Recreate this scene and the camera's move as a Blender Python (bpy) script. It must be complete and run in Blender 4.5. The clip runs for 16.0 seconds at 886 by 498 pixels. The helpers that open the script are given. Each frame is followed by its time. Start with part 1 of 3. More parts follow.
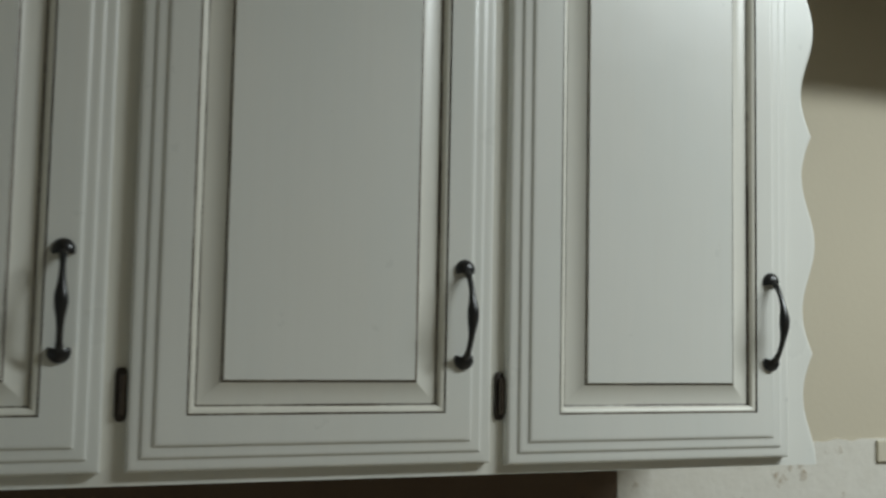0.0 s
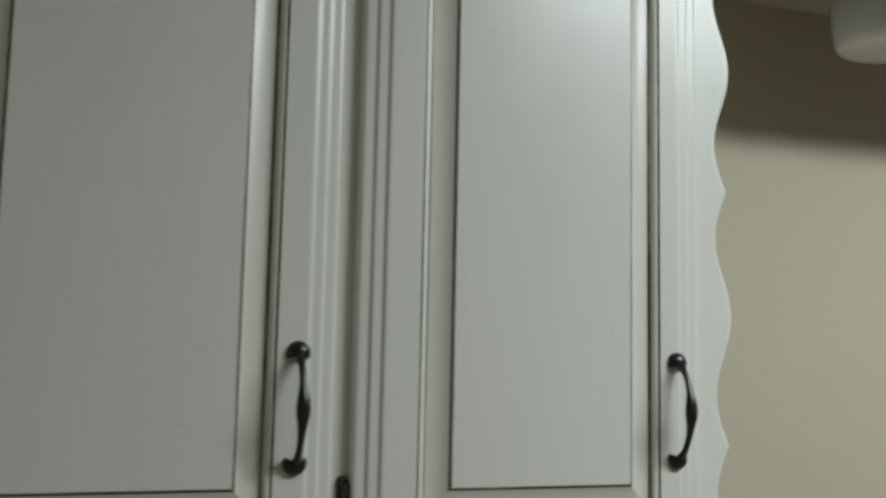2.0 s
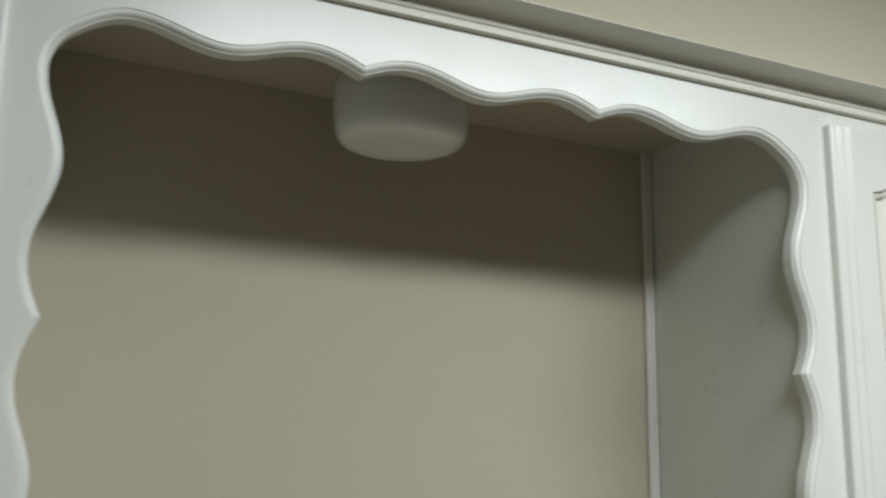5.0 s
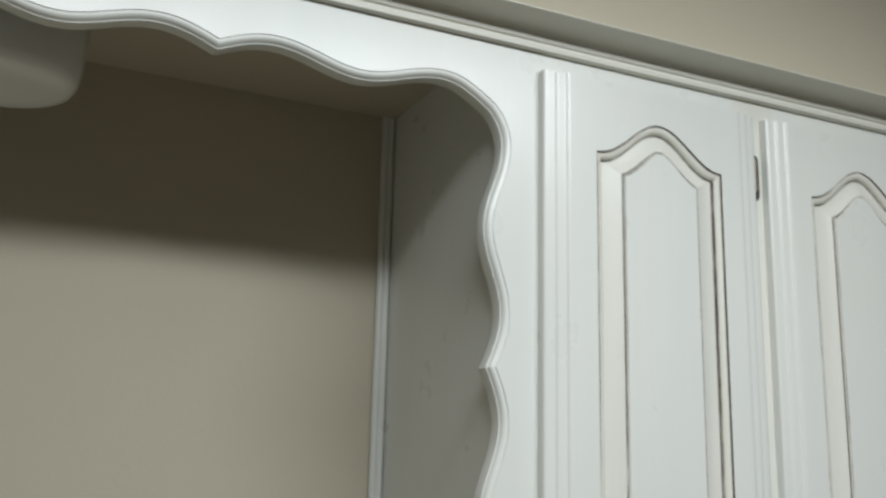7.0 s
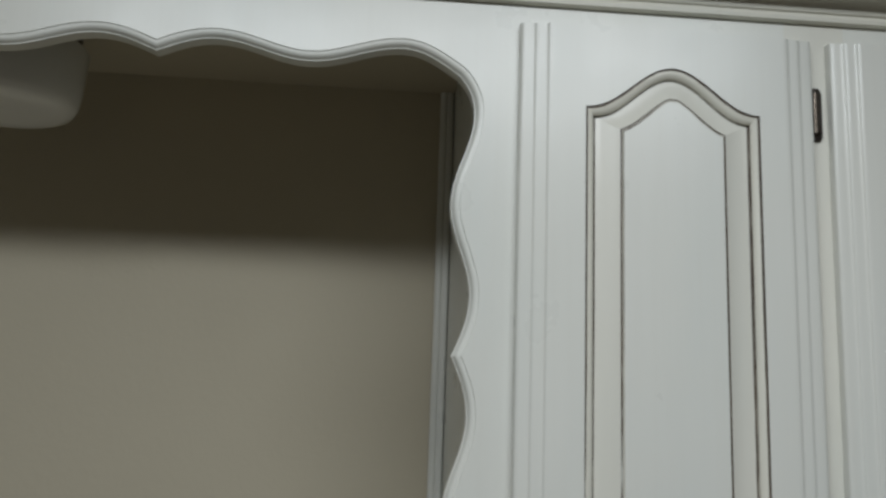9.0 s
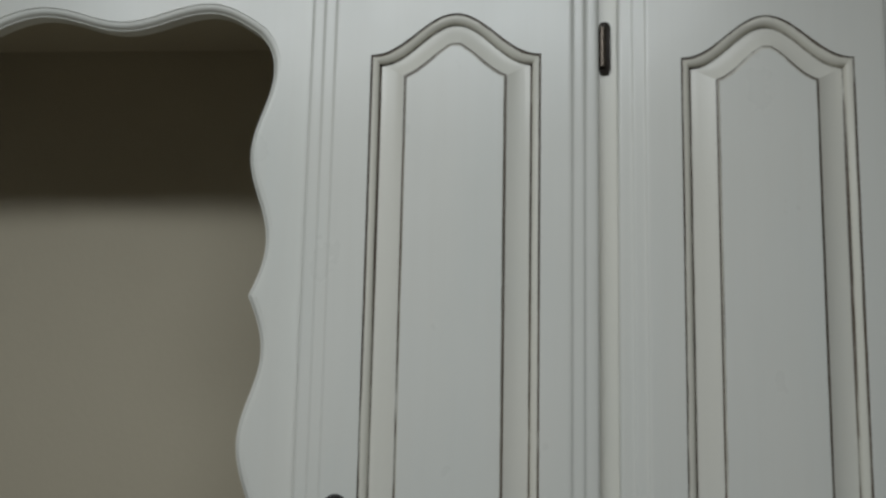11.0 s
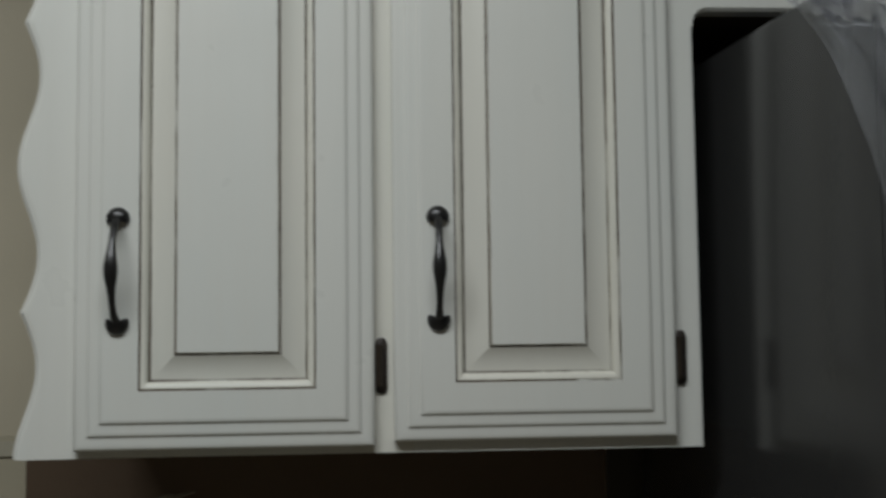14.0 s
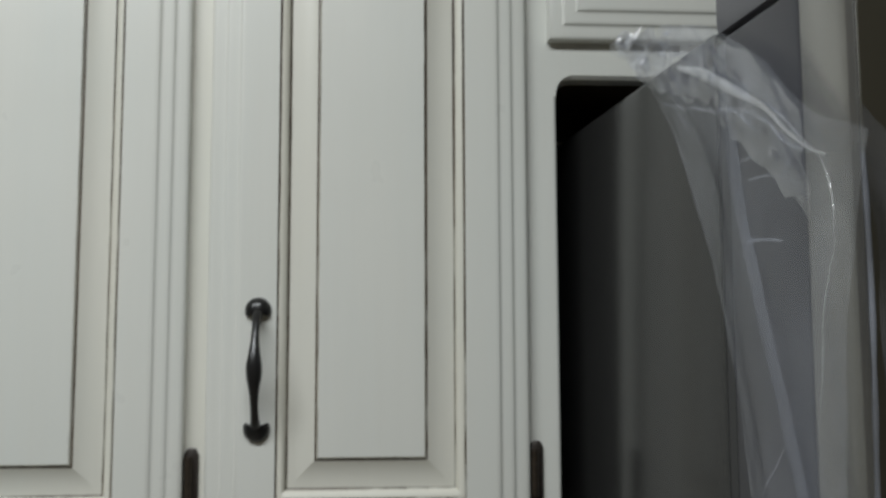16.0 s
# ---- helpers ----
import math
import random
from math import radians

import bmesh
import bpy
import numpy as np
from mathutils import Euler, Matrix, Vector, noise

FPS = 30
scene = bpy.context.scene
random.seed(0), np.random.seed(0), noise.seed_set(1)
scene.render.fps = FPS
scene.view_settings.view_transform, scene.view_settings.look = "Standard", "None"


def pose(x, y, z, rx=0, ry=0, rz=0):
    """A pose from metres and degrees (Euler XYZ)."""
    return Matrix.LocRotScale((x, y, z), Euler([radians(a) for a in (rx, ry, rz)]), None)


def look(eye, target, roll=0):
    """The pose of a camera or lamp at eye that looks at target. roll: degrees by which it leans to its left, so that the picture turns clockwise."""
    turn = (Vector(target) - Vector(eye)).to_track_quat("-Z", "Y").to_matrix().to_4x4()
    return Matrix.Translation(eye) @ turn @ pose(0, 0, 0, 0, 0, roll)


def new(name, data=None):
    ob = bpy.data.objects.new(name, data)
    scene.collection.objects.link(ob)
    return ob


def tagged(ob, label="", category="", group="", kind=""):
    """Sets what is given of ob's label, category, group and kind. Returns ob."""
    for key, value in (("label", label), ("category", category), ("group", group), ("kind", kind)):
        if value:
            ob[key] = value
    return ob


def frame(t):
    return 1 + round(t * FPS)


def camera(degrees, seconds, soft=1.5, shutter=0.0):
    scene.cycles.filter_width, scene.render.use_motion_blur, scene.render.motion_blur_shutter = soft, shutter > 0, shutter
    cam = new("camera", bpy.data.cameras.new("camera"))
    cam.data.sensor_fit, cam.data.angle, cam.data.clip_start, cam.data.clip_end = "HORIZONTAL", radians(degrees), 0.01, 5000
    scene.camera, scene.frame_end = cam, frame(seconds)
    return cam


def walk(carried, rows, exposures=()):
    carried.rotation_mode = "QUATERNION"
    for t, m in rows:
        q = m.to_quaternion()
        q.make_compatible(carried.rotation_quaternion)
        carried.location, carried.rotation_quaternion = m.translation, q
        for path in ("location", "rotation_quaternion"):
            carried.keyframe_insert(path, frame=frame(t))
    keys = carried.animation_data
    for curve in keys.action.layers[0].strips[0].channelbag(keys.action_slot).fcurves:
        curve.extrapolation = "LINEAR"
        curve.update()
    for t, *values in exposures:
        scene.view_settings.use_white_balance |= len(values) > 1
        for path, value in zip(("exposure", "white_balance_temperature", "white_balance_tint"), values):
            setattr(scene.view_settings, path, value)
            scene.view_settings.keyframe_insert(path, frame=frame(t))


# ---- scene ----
cam = camera(46.2, 16.0, soft=2.7, shutter=0.5)
PATH = [
    (0, (-1.778, -1.014, 1.527), (-1.096, 0.86, 1.681), 1.1),
    (0.5, (-1.71, -0.955, 1.533), (-1.013, 0.914, 1.669), 1.4),
    (1, (-1.673, -0.923, 1.546), (-0.974, 0.939, 1.756), 0.9),
    (1.5, (-1.651, -0.917, 1.563), (-0.916, 0.931, 1.776), 1.2),
    (2, (-1.594, -0.89, 1.575), (-0.881, 0.964, 1.812), 1.2),
    (2.5, (-1.474, -0.901, 1.607), (-0.848, 0.98, 1.872), 4.0),
    (3, (-1.365, -0.942, 1.635), (-0.796, 0.925, 2.073), 3.7),
    (3.5, (-1.289, -0.946, 1.632), (-0.654, 0.895, 2.09), 2.4),
    (4, (-1.187, -0.922, 1.646), (-0.429, 0.893, 2.009), 3.4),
    (4.5, (-1.087, -0.87, 1.634), (-0.26, 0.894, 2.084), 2.0),
    (4.7, (-1.047, -0.87, 1.643), (-0.218, 0.894, 2.088), 0.9),
    (6.8, (-0.583, -0.842, 1.645), (0.238, 0.916, 2.129), 2.6),
    (7, (-0.556, -0.83, 1.65), (0.267, 0.928, 2.13), 1.4),
    (7.5, (-0.474, -0.824, 1.644), (0.334, 0.942, 2.124), -0.8),
    (8, (-0.337, -0.856, 1.663), (0.239, 1.011, 2.09), 0.7),
    (8.2, (-0.29, -0.874, 1.677), (0.119, 1.035, 2.111), 1.2),
    (10.3, (0.04, -0.828, 1.68), (-0.075, 1.129, 2.079), 2.7),
    (10.5, (0.108, -0.862, 1.682), (-0.12, 1.087, 2.07), 2.9),
    (11, (0.147, -0.918, 1.666), (-0.015, 1.049, 1.99), 1.2),
    (11.5, (0.147, -0.95, 1.665), (0.052, 1.024, 1.972), 2.6),
    (12, (0.106, -0.954, 1.609), (0.036, 1.011, 1.975), 1.5),
    (12.5, (0.098, -0.956, 1.565), (0.104, 1.02, 1.878), 1.6),
    (13, (0.115, -0.955, 1.535), (0.18, 1.027, 1.792), 1.3),
    (13.5, (0.16, -0.955, 1.512), (0.275, 1.035, 1.677), 0.1),
    (14, (0.214, -0.948, 1.492), (0.341, 1.043, 1.635), -0.7),
    (14.5, (0.28, -0.943, 1.466), (0.458, 1.046, 1.58), -1.6),
    (15, (0.309, -0.933, 1.482), (0.54, 1.048, 1.639), -1.0),
    (15.5, (0.323, -0.897, 1.515), (0.503, 1.087, 1.698), -0.9),
    (16, (0.359, -0.847, 1.548), (0.501, 1.136, 1.764), -0.2),
]
EXPOSURES = [(0.0, 0.01, 6400, 7.8), (2.5, -0.22, 6420, 8.3), (3.5, -0.3, 6440, 8.8), (4.5, -0.32, 6470, 9.6), (7.0, -0.44, 6350, 12.0), (8.2, -0.74, 6370, 12.7), (10.3, -1.31, 6400, 12.6), (12.5, -1.33, 6460, 12.2),
             (14.5, -1.07, 6520, 12.2), (16.0, -0.75, 6520, 12.2)]
walk(cam, [(t, look(eye, target, roll)) for t, eye, target, roll in PATH], EXPOSURES)

# ---- light ----
world = bpy.data.worlds.new("world")
scene.world = world
world.use_nodes = True
world.node_tree.nodes["Background"].inputs[0].default_value = (0.55, 0.65, 0.8, 1)
world.node_tree.nodes["Background"].inputs[1].default_value = 0.3

LIGHT = (-0.12, -0.90, 2.513)          # fluorescent ceiling fitting over the kitchen floor
lamp_data = bpy.data.lights.new("ceiling_tube_light", "AREA")
lamp_data.shape, lamp_data.size, lamp_data.size_y = "RECTANGLE", 1.15, 0.26
lamp_data.energy, lamp_data.color = 36.0, (0.93, 1.0, 1.01)
lamp_ob = new("ceiling_tube_light", lamp_data)
lamp_ob.matrix_world = look((LIGHT[0], LIGHT[1], LIGHT[2] - 0.085), (LIGHT[0], LIGHT[1] + 0.001, 0))

# ---- key measures ----
FRAME_Y = 0.016       # front of the face frames; door fronts are at y = 0
WALL_Y = 0.322        # front of the plastered wall
BOTTOM, TOP = 1.3745, 2.112
CEIL = 2.50
DOOR_LOW, DOOR_TOP = 1.388, 2.078
OPEN_L, OPEN_R = -0.921, -0.111      # alcove between the cabinets, at the cusps
VAL_Z = 2.0375                        # cusps of the valance, at its higher right end
VAL_DROP = 0.009                      # how much lower its left end hangs
MOD = (OPEN_R - OPEN_L) / 3
MOD_Z = 0.269
CUSP_Z = 1.7755


# ---- material helpers ----
def mat(name):
    m = bpy.data.materials.new(name)
    m.use_nodes = True
    nt = m.node_tree
    return m, nt, nt.nodes["Principled BSDF"]


def node(nt, kind, **vals):
    n = nt.nodes.new(kind)
    for k, v in vals.items():
        n.inputs[k].default_value = v
    return n


def noise_tex(nt, scale, detail=4.0, rough=0.55, stretch=(1, 1, 1), seed=0.0):
    co = nt.nodes.new("ShaderNodeNewGeometry")
    mp = nt.nodes.new("ShaderNodeMapping")
    mp.inputs["Scale"].default_value = stretch
    mp.inputs["Location"].default_value = (seed, seed * 1.7, seed * 0.6)
    nt.links.new(co.outputs["Position"], mp.inputs["Vector"])
    n = node(nt, "ShaderNodeTexNoise", Scale=scale, Detail=detail, Roughness=rough)
    nt.links.new(mp.outputs[0], n.inputs["Vector"])
    return n.outputs["Fac"]


def ramp(nt, fac, stops):
    r = nt.nodes.new("ShaderNodeValToRGB")
    el = r.color_ramp.elements
    while len(el) < len(stops):
        el.new(0.5)
    for e, (p, c) in zip(el, stops):
        e.position = p
        e.color = (*c, 1) if len(c) == 3 else c
    nt.links.new(fac, r.inputs[0])
    return r.outputs[0]


def mix(nt, fac, a, b):
    n = nt.nodes.new("ShaderNodeMix")
    n.data_type = "RGBA"
    for sock, v in ((n.inputs[0], fac), (n.inputs[6], a), (n.inputs[7], b)):
        if isinstance(v, (tuple, float, int)):
            sock.default_value = (*v, 1) if isinstance(v, tuple) else v
        else:
            nt.links.new(v, sock)
    return n.outputs[2]


def bump(nt, bsdf, facs, dist=0.001):
    prev = None
    for fac, strength in facs:
        b = node(nt, "ShaderNodeBump", Strength=strength, Distance=dist)
        nt.links.new(fac, b.inputs["Height"])
        if prev:
            nt.links.new(prev, b.inputs["Normal"])
        prev = b.outputs[0]
    nt.links.new(prev, bsdf.inputs["Normal"])


PAINT = (0.72, 0.72, 0.675)


def paint_material(name, base, glaze=0.0, rough=0.33):
    """Brushed semi-gloss enamel; glaze: how much brown rub-through it carries."""
    m, nt, b = mat(name)
    big = noise_tex(nt, 3.0, 3)
    col = mix(nt, ramp(nt, big, [(0.3, (0, 0, 0)), (0.7, (1, 1, 1))]), base, tuple(c * f for c, f in zip(base, (0.975, 0.97, 0.955))))
    cool = noise_tex(nt, 7.0, 4, 0.6, (1, 1, 0.35), 6.0)
    col = mix(nt, ramp(nt, cool, [(0.42, (0, 0, 0)), (0.72, (1, 1, 1))]), col, tuple(c * f for c, f in zip(base, (0.945, 0.965, 0.97))))
    streak = noise_tex(nt, 55.0, 5, 0.65, (2.2, 2.2, 0.07), 8.0)
    col = mix(nt, ramp(nt, streak, [(0.45, (0, 0, 0)), (0.8, (0.38, 0.38, 0.38))]), col, tuple(c * f for c, f in zip(base, (0.93, 0.92, 0.90))))
    if glaze:
        lo = noise_tex(nt, 9.0, 3, 0.6, (1.3, 1.3, 0.5), 3.1)
        hi = noise_tex(nt, 160.0, 3, 0.6, (1, 1, 0.25), 1.2)
        mul = nt.nodes.new("ShaderNodeMath")
        mul.operation = "MULTIPLY_ADD"
        nt.links.new(hi, mul.inputs[0])
        mul.inputs[1].default_value = 0.5
        nt.links.new(lo, mul.inputs[2])
        brown = mix(nt, noise_tex(nt, 14.0, 2, 0.5, (1, 1, 1), 7.0), (0.045, 0.036, 0.028), (0.14, 0.10, 0.066))
        col = mix(nt, ramp(nt, mul.outputs[0], [(0.72 - 0.5 * glaze, (0, 0, 0)), (0.98 - 0.5 * glaze, (1, 1, 1))]), col, brown)
    if isinstance(col, tuple):
        b.inputs["Base Color"].default_value = (*col, 1)
    else:
        nt.links.new(col, b.inputs["Base Color"])
    brush = noise_tex(nt, 60.0, 4, 0.6, (3.0, 3.0, 0.12), 2.0)
    rough_fac = ramp(nt, noise_tex(nt, 18.0, 4), [(0.3, (rough - 0.02,) * 3), (0.75, (rough + 0.04,) * 3)])
    nt.links.new(rough_fac, b.inputs["Roughness"])
    b.inputs["Specular IOR Level"].default_value = 0.5
    bump(nt, b, [(brush, 0.05), (noise_tex(nt, 30.0, 2, 0.5, (1, 1, 1), 5.0), 0.025)], 0.0012)
    return m


paint = paint_material("cabinet_paint", PAINT, 0.0, 0.29)
glaze_dark = paint_material("glaze_line", PAINT, 0.66, 0.4)
glaze_mid = paint_material("glaze_soft", (0.66, 0.64, 0.565), 0.20, 0.36)
wash = paint_material("glaze_washed_paint", (0.71, 0.695, 0.63), 0.0, 0.31)
wash_warm = paint_material("glaze_wash_and_cove_shade", (0.72, 0.70, 0.62), 0.0, 0.36)


def plaster_material(name, a, b_, rough=0.75, lump=0.35):
    m, nt, b = mat(name)
    col = mix(nt, ramp(nt, noise_tex(nt, 2.2, 5), [(0.3, (0, 0, 0)), (0.7, (1, 1, 1))]), a, b_)
    nt.links.new(col, b.inputs["Base Color"])
    b.inputs["Roughness"].default_value = rough
    bump(nt, b, [(noise_tex(nt, 90.0, 4), lump), (noise_tex(nt, 9.0, 3, 0.5, (1, 1, 1), 4.0), lump)], 0.0012)
    return m


beige = plaster_material("beige_wall_paint", (0.522, 0.471, 0.362), (0.492, 0.442, 0.338))
ceiling_mat = plaster_material("ceiling_paint", (0.70, 0.67, 0.6), (0.67, 0.64, 0.57), 0.85, 0.5)
room_mat = plaster_material("room_wall_paint", (0.50, 0.45, 0.355), (0.47, 0.42, 0.33))
pale_mat = plaster_material("pale_wall_paint", (0.74, 0.77, 0.78), (0.70, 0.73, 0.74))
# near-black brown, also used for the painted-in shade beside the refrigerator
dark_wall_mat = plaster_material("near_black_brown_wall", (0.04, 0.032, 0.019), (0.032, 0.025, 0.015))


def floor_material():
    m, nt, b = mat("pale_vinyl_floor")
    grain = noise_tex(nt, 14.0, 6, 0.6, (1, 1, 1))
    nt.links.new(ramp(nt, grain, [(0.3, (0.37, 0.32, 0.25)), (0.7, (0.44, 0.385, 0.305))]), b.inputs["Base Color"])
    b.inputs["Roughness"].default_value = 0.45
    return m


def splash_material():
    """Backsplash wall with the tiles taken off: pale set adhesive with brown paper showing."""
    m, nt, b = mat("stripped_backsplash")
    pale = mix(nt, noise_tex(nt, 30.0, 5), (0.66, 0.64, 0.58), (0.56, 0.53, 0.46))
    stain = ramp(nt, noise_tex(nt, 22.0, 5, 0.65, (1, 1, 1), 9.0), [(0.60, (0, 0, 0)), (0.72, (1, 1, 1))])
    col = mix(nt, stain, pale, (0.34, 0.27, 0.19))
    nt.links.new(col, b.inputs["Base Color"])
    b.inputs["Roughness"].default_value = 0.8
    bump(nt, b, [(noise_tex(nt, 70.0, 5), 0.6), (stain, 0.4)], 0.002)
    return m


def bare_material():
    m, nt, b = mat("bare_brown_board")
    col = mix(nt, noise_tex(nt, 6.0, 5), (0.075, 0.046, 0.027), (0.12, 0.08, 0.048))
    nt.links.new(col, b.inputs["Base Color"])
    b.inputs["Roughness"].default_value = 0.7
    bump(nt, b, [(noise_tex(nt, 50.0, 5), 0.4)], 0.002)
    return m


def simple(name, col, rough=0.5, metal=0.0, vary=0.15, scale=30.0, lump=0.08):
    m, nt, b = mat(name)
    c = mix(nt, noise_tex(nt, scale, 4), col, tuple(x * (1 - vary) for x in col))
    nt.links.new(c, b.inputs["Base Color"])
    b.inputs["Roughness"].default_value = rough
    b.inputs["Metallic"].default_value = metal
    if lump:
        bump(nt, b, [(noise_tex(nt, scale * 4, 3), lump)], 0.0006)
    return m


old_adhesive = simple("old_adhesive", (0.27, 0.235, 0.18), 0.8, 0.0, 0.4, 60, 0.4)
floor_mat, splash, bare = floor_material(), splash_material(), bare_material()
handle_mat = simple("black_bronze", (0.015, 0.0145, 0.0145), 0.29, 0.0, 0.3, 60)
hinge_mat = simple("antique_copper", (0.058, 0.046, 0.039), 0.42, 0.4, 0.6, 90, 0.2)
pin_mat = simple("hinge_barrel_brass", (0.115, 0.092, 0.072), 0.32, 0.7, 0.5, 120, 0.2)
interior = simple("cabinet_inside", (0.10, 0.07, 0.045), 0.6)
glass_white = simple("opal_glass", (0.80, 0.80, 0.77), 0.22, 0.0, 0.04, 12, 0.02)
fitting_dark = simple("lamp_base_bronze", (0.06, 0.045, 0.03), 0.4, 0.7)
metal_white = simple("white_enamel", (0.75, 0.75, 0.73), 0.4)
fridge_side_mat = simple("dark_grey_fridge_side", (0.028, 0.028, 0.0275), 0.2, 0.0, 0.12, 60, 0.25)
wavy = fridge_side_mat.node_tree
bump(wavy, wavy.nodes["Principled BSDF"], [(noise_tex(wavy, 240.0, 3), 0.02), (noise_tex(wavy, 9.0, 1, 0.4, (1, 1, 0.05), 2.0), 0.9)], 0.008)
fridge_door_mat = simple("grey_fridge_door_edge", (0.052, 0.052, 0.060), 0.38, 0.2, 0.1, 40, 0.05)
steel = simple("brushed_steel", (0.30, 0.295, 0.28), 0.27, 0.8, 0.08, 40, 0.05)
hinge_cap_mat = simple("grey_hinge_cap", (0.155, 0.155, 0.168), 0.45)
fridge_front = simple("dark_glossy_steel", (0.035, 0.031, 0.022), 0.3, 0.0, 0.1, 20, 0.02)
gasket = simple("grey_gasket", (0.035, 0.035, 0.037), 0.5)


def film_material(name, haze, grain=16.0, least=0.35, rough=0.16, sheen=0.075):
    """Thin clear film: see-through with a milky haze, under a sharp gloss."""
    m, nt, b = mat(name)
    out = nt.nodes["Material Output"]
    nt.nodes.remove(b)
    clear = node(nt, "ShaderNodeBsdfTransparent", Color=(0.955, 0.96, 0.98, 1))
    milk = node(nt, "ShaderNodeBsdfDiffuse", Color=(0.60, 0.64, 0.75, 1))
    gloss = node(nt, "ShaderNodeBsdfGlossy", Color=(1, 1, 1, 1), Roughness=rough)
    body, top = nt.nodes.new("ShaderNodeMixShader"), nt.nodes.new("ShaderNodeMixShader")
    fac = ramp(nt, noise_tex(nt, grain, 4, 0.6, (1, 1, 0.5)), [(0.35, (haze * least,) * 3), (0.75, (haze * 1.9,) * 3)])
    nt.links.new(fac, body.inputs[0])
    nt.links.new(clear.outputs[0], body.inputs[1])
    nt.links.new(milk.outputs[0], body.inputs[2])
    top.inputs[0].default_value = sheen
    nt.links.new(body.outputs[0], top.inputs[1])
    nt.links.new(gloss.outputs[0], top.inputs[2])
    nt.links.new(top.outputs[0], out.inputs["Surface"])
    bump(nt, gloss, [(noise_tex(nt, 45.0, 5, 0.65, (1, 1, 0.4)), 0.35), (noise_tex(nt, 12.0, 2, 0.5, (1, 1, 0.6), 3.0), 0.4)], 0.005)
    return m


film = film_material("clear_plastic_film", 0.068)
film_fold = film_material("doubled_plastic_film", 0.11, 30.0, 0.6, 0.38, 0.04)
film_wad = film_material("bunched_plastic_film", 0.08, 26.0, 0.1, 0.14, 0.18)
film_thick = film_material("gathered_plastic_film", 0.22, 60.0, 0.1, 0.2, 0.10)
film_ridge = film_material("taut_ridge_of_film", 0.27, 55.0, 0.4, 0.22, 0.36)


# ---- mesh helpers ----
def finish(bm, name, mats, smooth=None):
    bmesh.ops.recalc_face_normals(bm, faces=bm.faces)
    me = bpy.data.meshes.new(name)
    bm.to_mesh(me)
    bm.free()
    for m in (mats if isinstance(mats, (list, tuple)) else [mats]):
        me.materials.append(m)
    if smooth is not None:
        me.polygons.foreach_set("use_smooth", [True] * len(me.polygons))
        me.set_sharp_from_angle(angle=radians(smooth))
    return me


def part(name, bm, material, parent=None, label="", smooth=None):
    ob = new(name, finish(bm, name, material, smooth))
    if parent is not None:
        ob.parent = parent
        if parent.type == "EMPTY" and "local" not in parent:
            ob.matrix_parent_inverse = Matrix.Translation(-parent.location)
    if label:
        ob["label"] = label
    return ob


def empty(name, x, y, z):
    ob = new(name)
    ob.location = (x, y, z)
    ob.empty_display_size = 0.05
    return ob


def box(bm, x0, x1, y0, y1, z0, z1, bevel=0.0, mi=0):
    made = bmesh.ops.create_cube(bm, size=1.0, matrix=Matrix.Translation(((x0 + x1) / 2, (y0 + y1) / 2, (z0 + z1) / 2)) @ Matrix.Diagonal((x1 - x0, y1 - y0, z1 - z0, 1)))
    vs = made["verts"]
    faces = {f for v in vs for f in v.link_faces}
    for f in faces:
        f.material_index = mi
    if bevel:
        es = list({e for v in vs for e in v.link_edges})
        bmesh.ops.bevel(bm, geom=es, offset=bevel, segments=2, affect="EDGES", profile=0.6)
    return bm


def box_bm(*a, **k):
    return box(bmesh.new(), *a, **k)


def loft(bm, rings, closed=True, mats=None, cap=False):
    """Quads between rings of equal length; mats: a material index for each band."""
    rows = [[bm.verts.new(p) for p in r] for r in rings]
    n = len(rows[0])
    for k in range(len(rows) - 1):
        for i in range(n if closed else n - 1):
            j = (i + 1) % n
            f = bm.faces.new((rows[k][i], rows[k][j], rows[k + 1][j], rows[k + 1][i]))
            if mats:
                f.material_index = mats[k]
    if cap:
        bm.faces.new(rows[-1])
    return rows


def tube(bm, pts, radii, seg=12, cap=True, flat=1.0):
    """A swept round bar along pts."""
    rings = []
    for i, p in enumerate(pts):
        p = Vector(p)
        d = (Vector(pts[min(i + 1, len(pts) - 1)]) - Vector(pts[max(i - 1, 0)])).normalized()
        a = d.cross(Vector((1, 0, 0)) if abs(d.x) < 0.9 else Vector((0, 1, 0))).normalized()
        b = d.cross(a)
        r = radii[i] if isinstance(radii, (list, tuple)) else radii
        rings.append([p + a * (r * flat * math.cos(t)) + b * (r * math.sin(t)) for t in (2 * math.pi * k / seg for k in range(seg))])
    rows = loft(bm, rings)
    if cap:
        bm.faces.new(rows[0])
        bm.faces.new(rows[-1])
    return bm


def lathe(bm, prof, cx, cy, seg=32):
    rings = [[(cx + r * math.cos(t), cy + r * math.sin(t), z) for t in (2 * math.pi * k / seg for k in range(seg))] for r, z in prof]
    return loft(bm, rings)


# ---- doors ----
def door_ring(x0, x1, z0, zt, arch, y, point=0.0, cols=40, rows_=6):
    """A closed ring whose top edge rises in a cathedral arch from zt."""
    pts = []
    for i in range(cols):
        pts.append((x0 + (x1 - x0) * i / cols, y, z0))
    for i in range(rows_):
        pts.append((x1, y, z0 + (zt - z0) * i / rows_))
    for i in range(cols):
        s = i / cols
        rise = max(0.0, (1 - math.cos(2 * math.pi * s)) / 2) ** 1.08
        rise += point * (min(1 - abs(2 * s - 1), 0.90) * 1.06 - rise)
        pts.append((x1 - (x1 - x0) * s, y, zt + arch * rise))
    for i in range(rows_):
        pts.append((x0, y, zt + (z0 - zt) * i / rows_))
    return pts


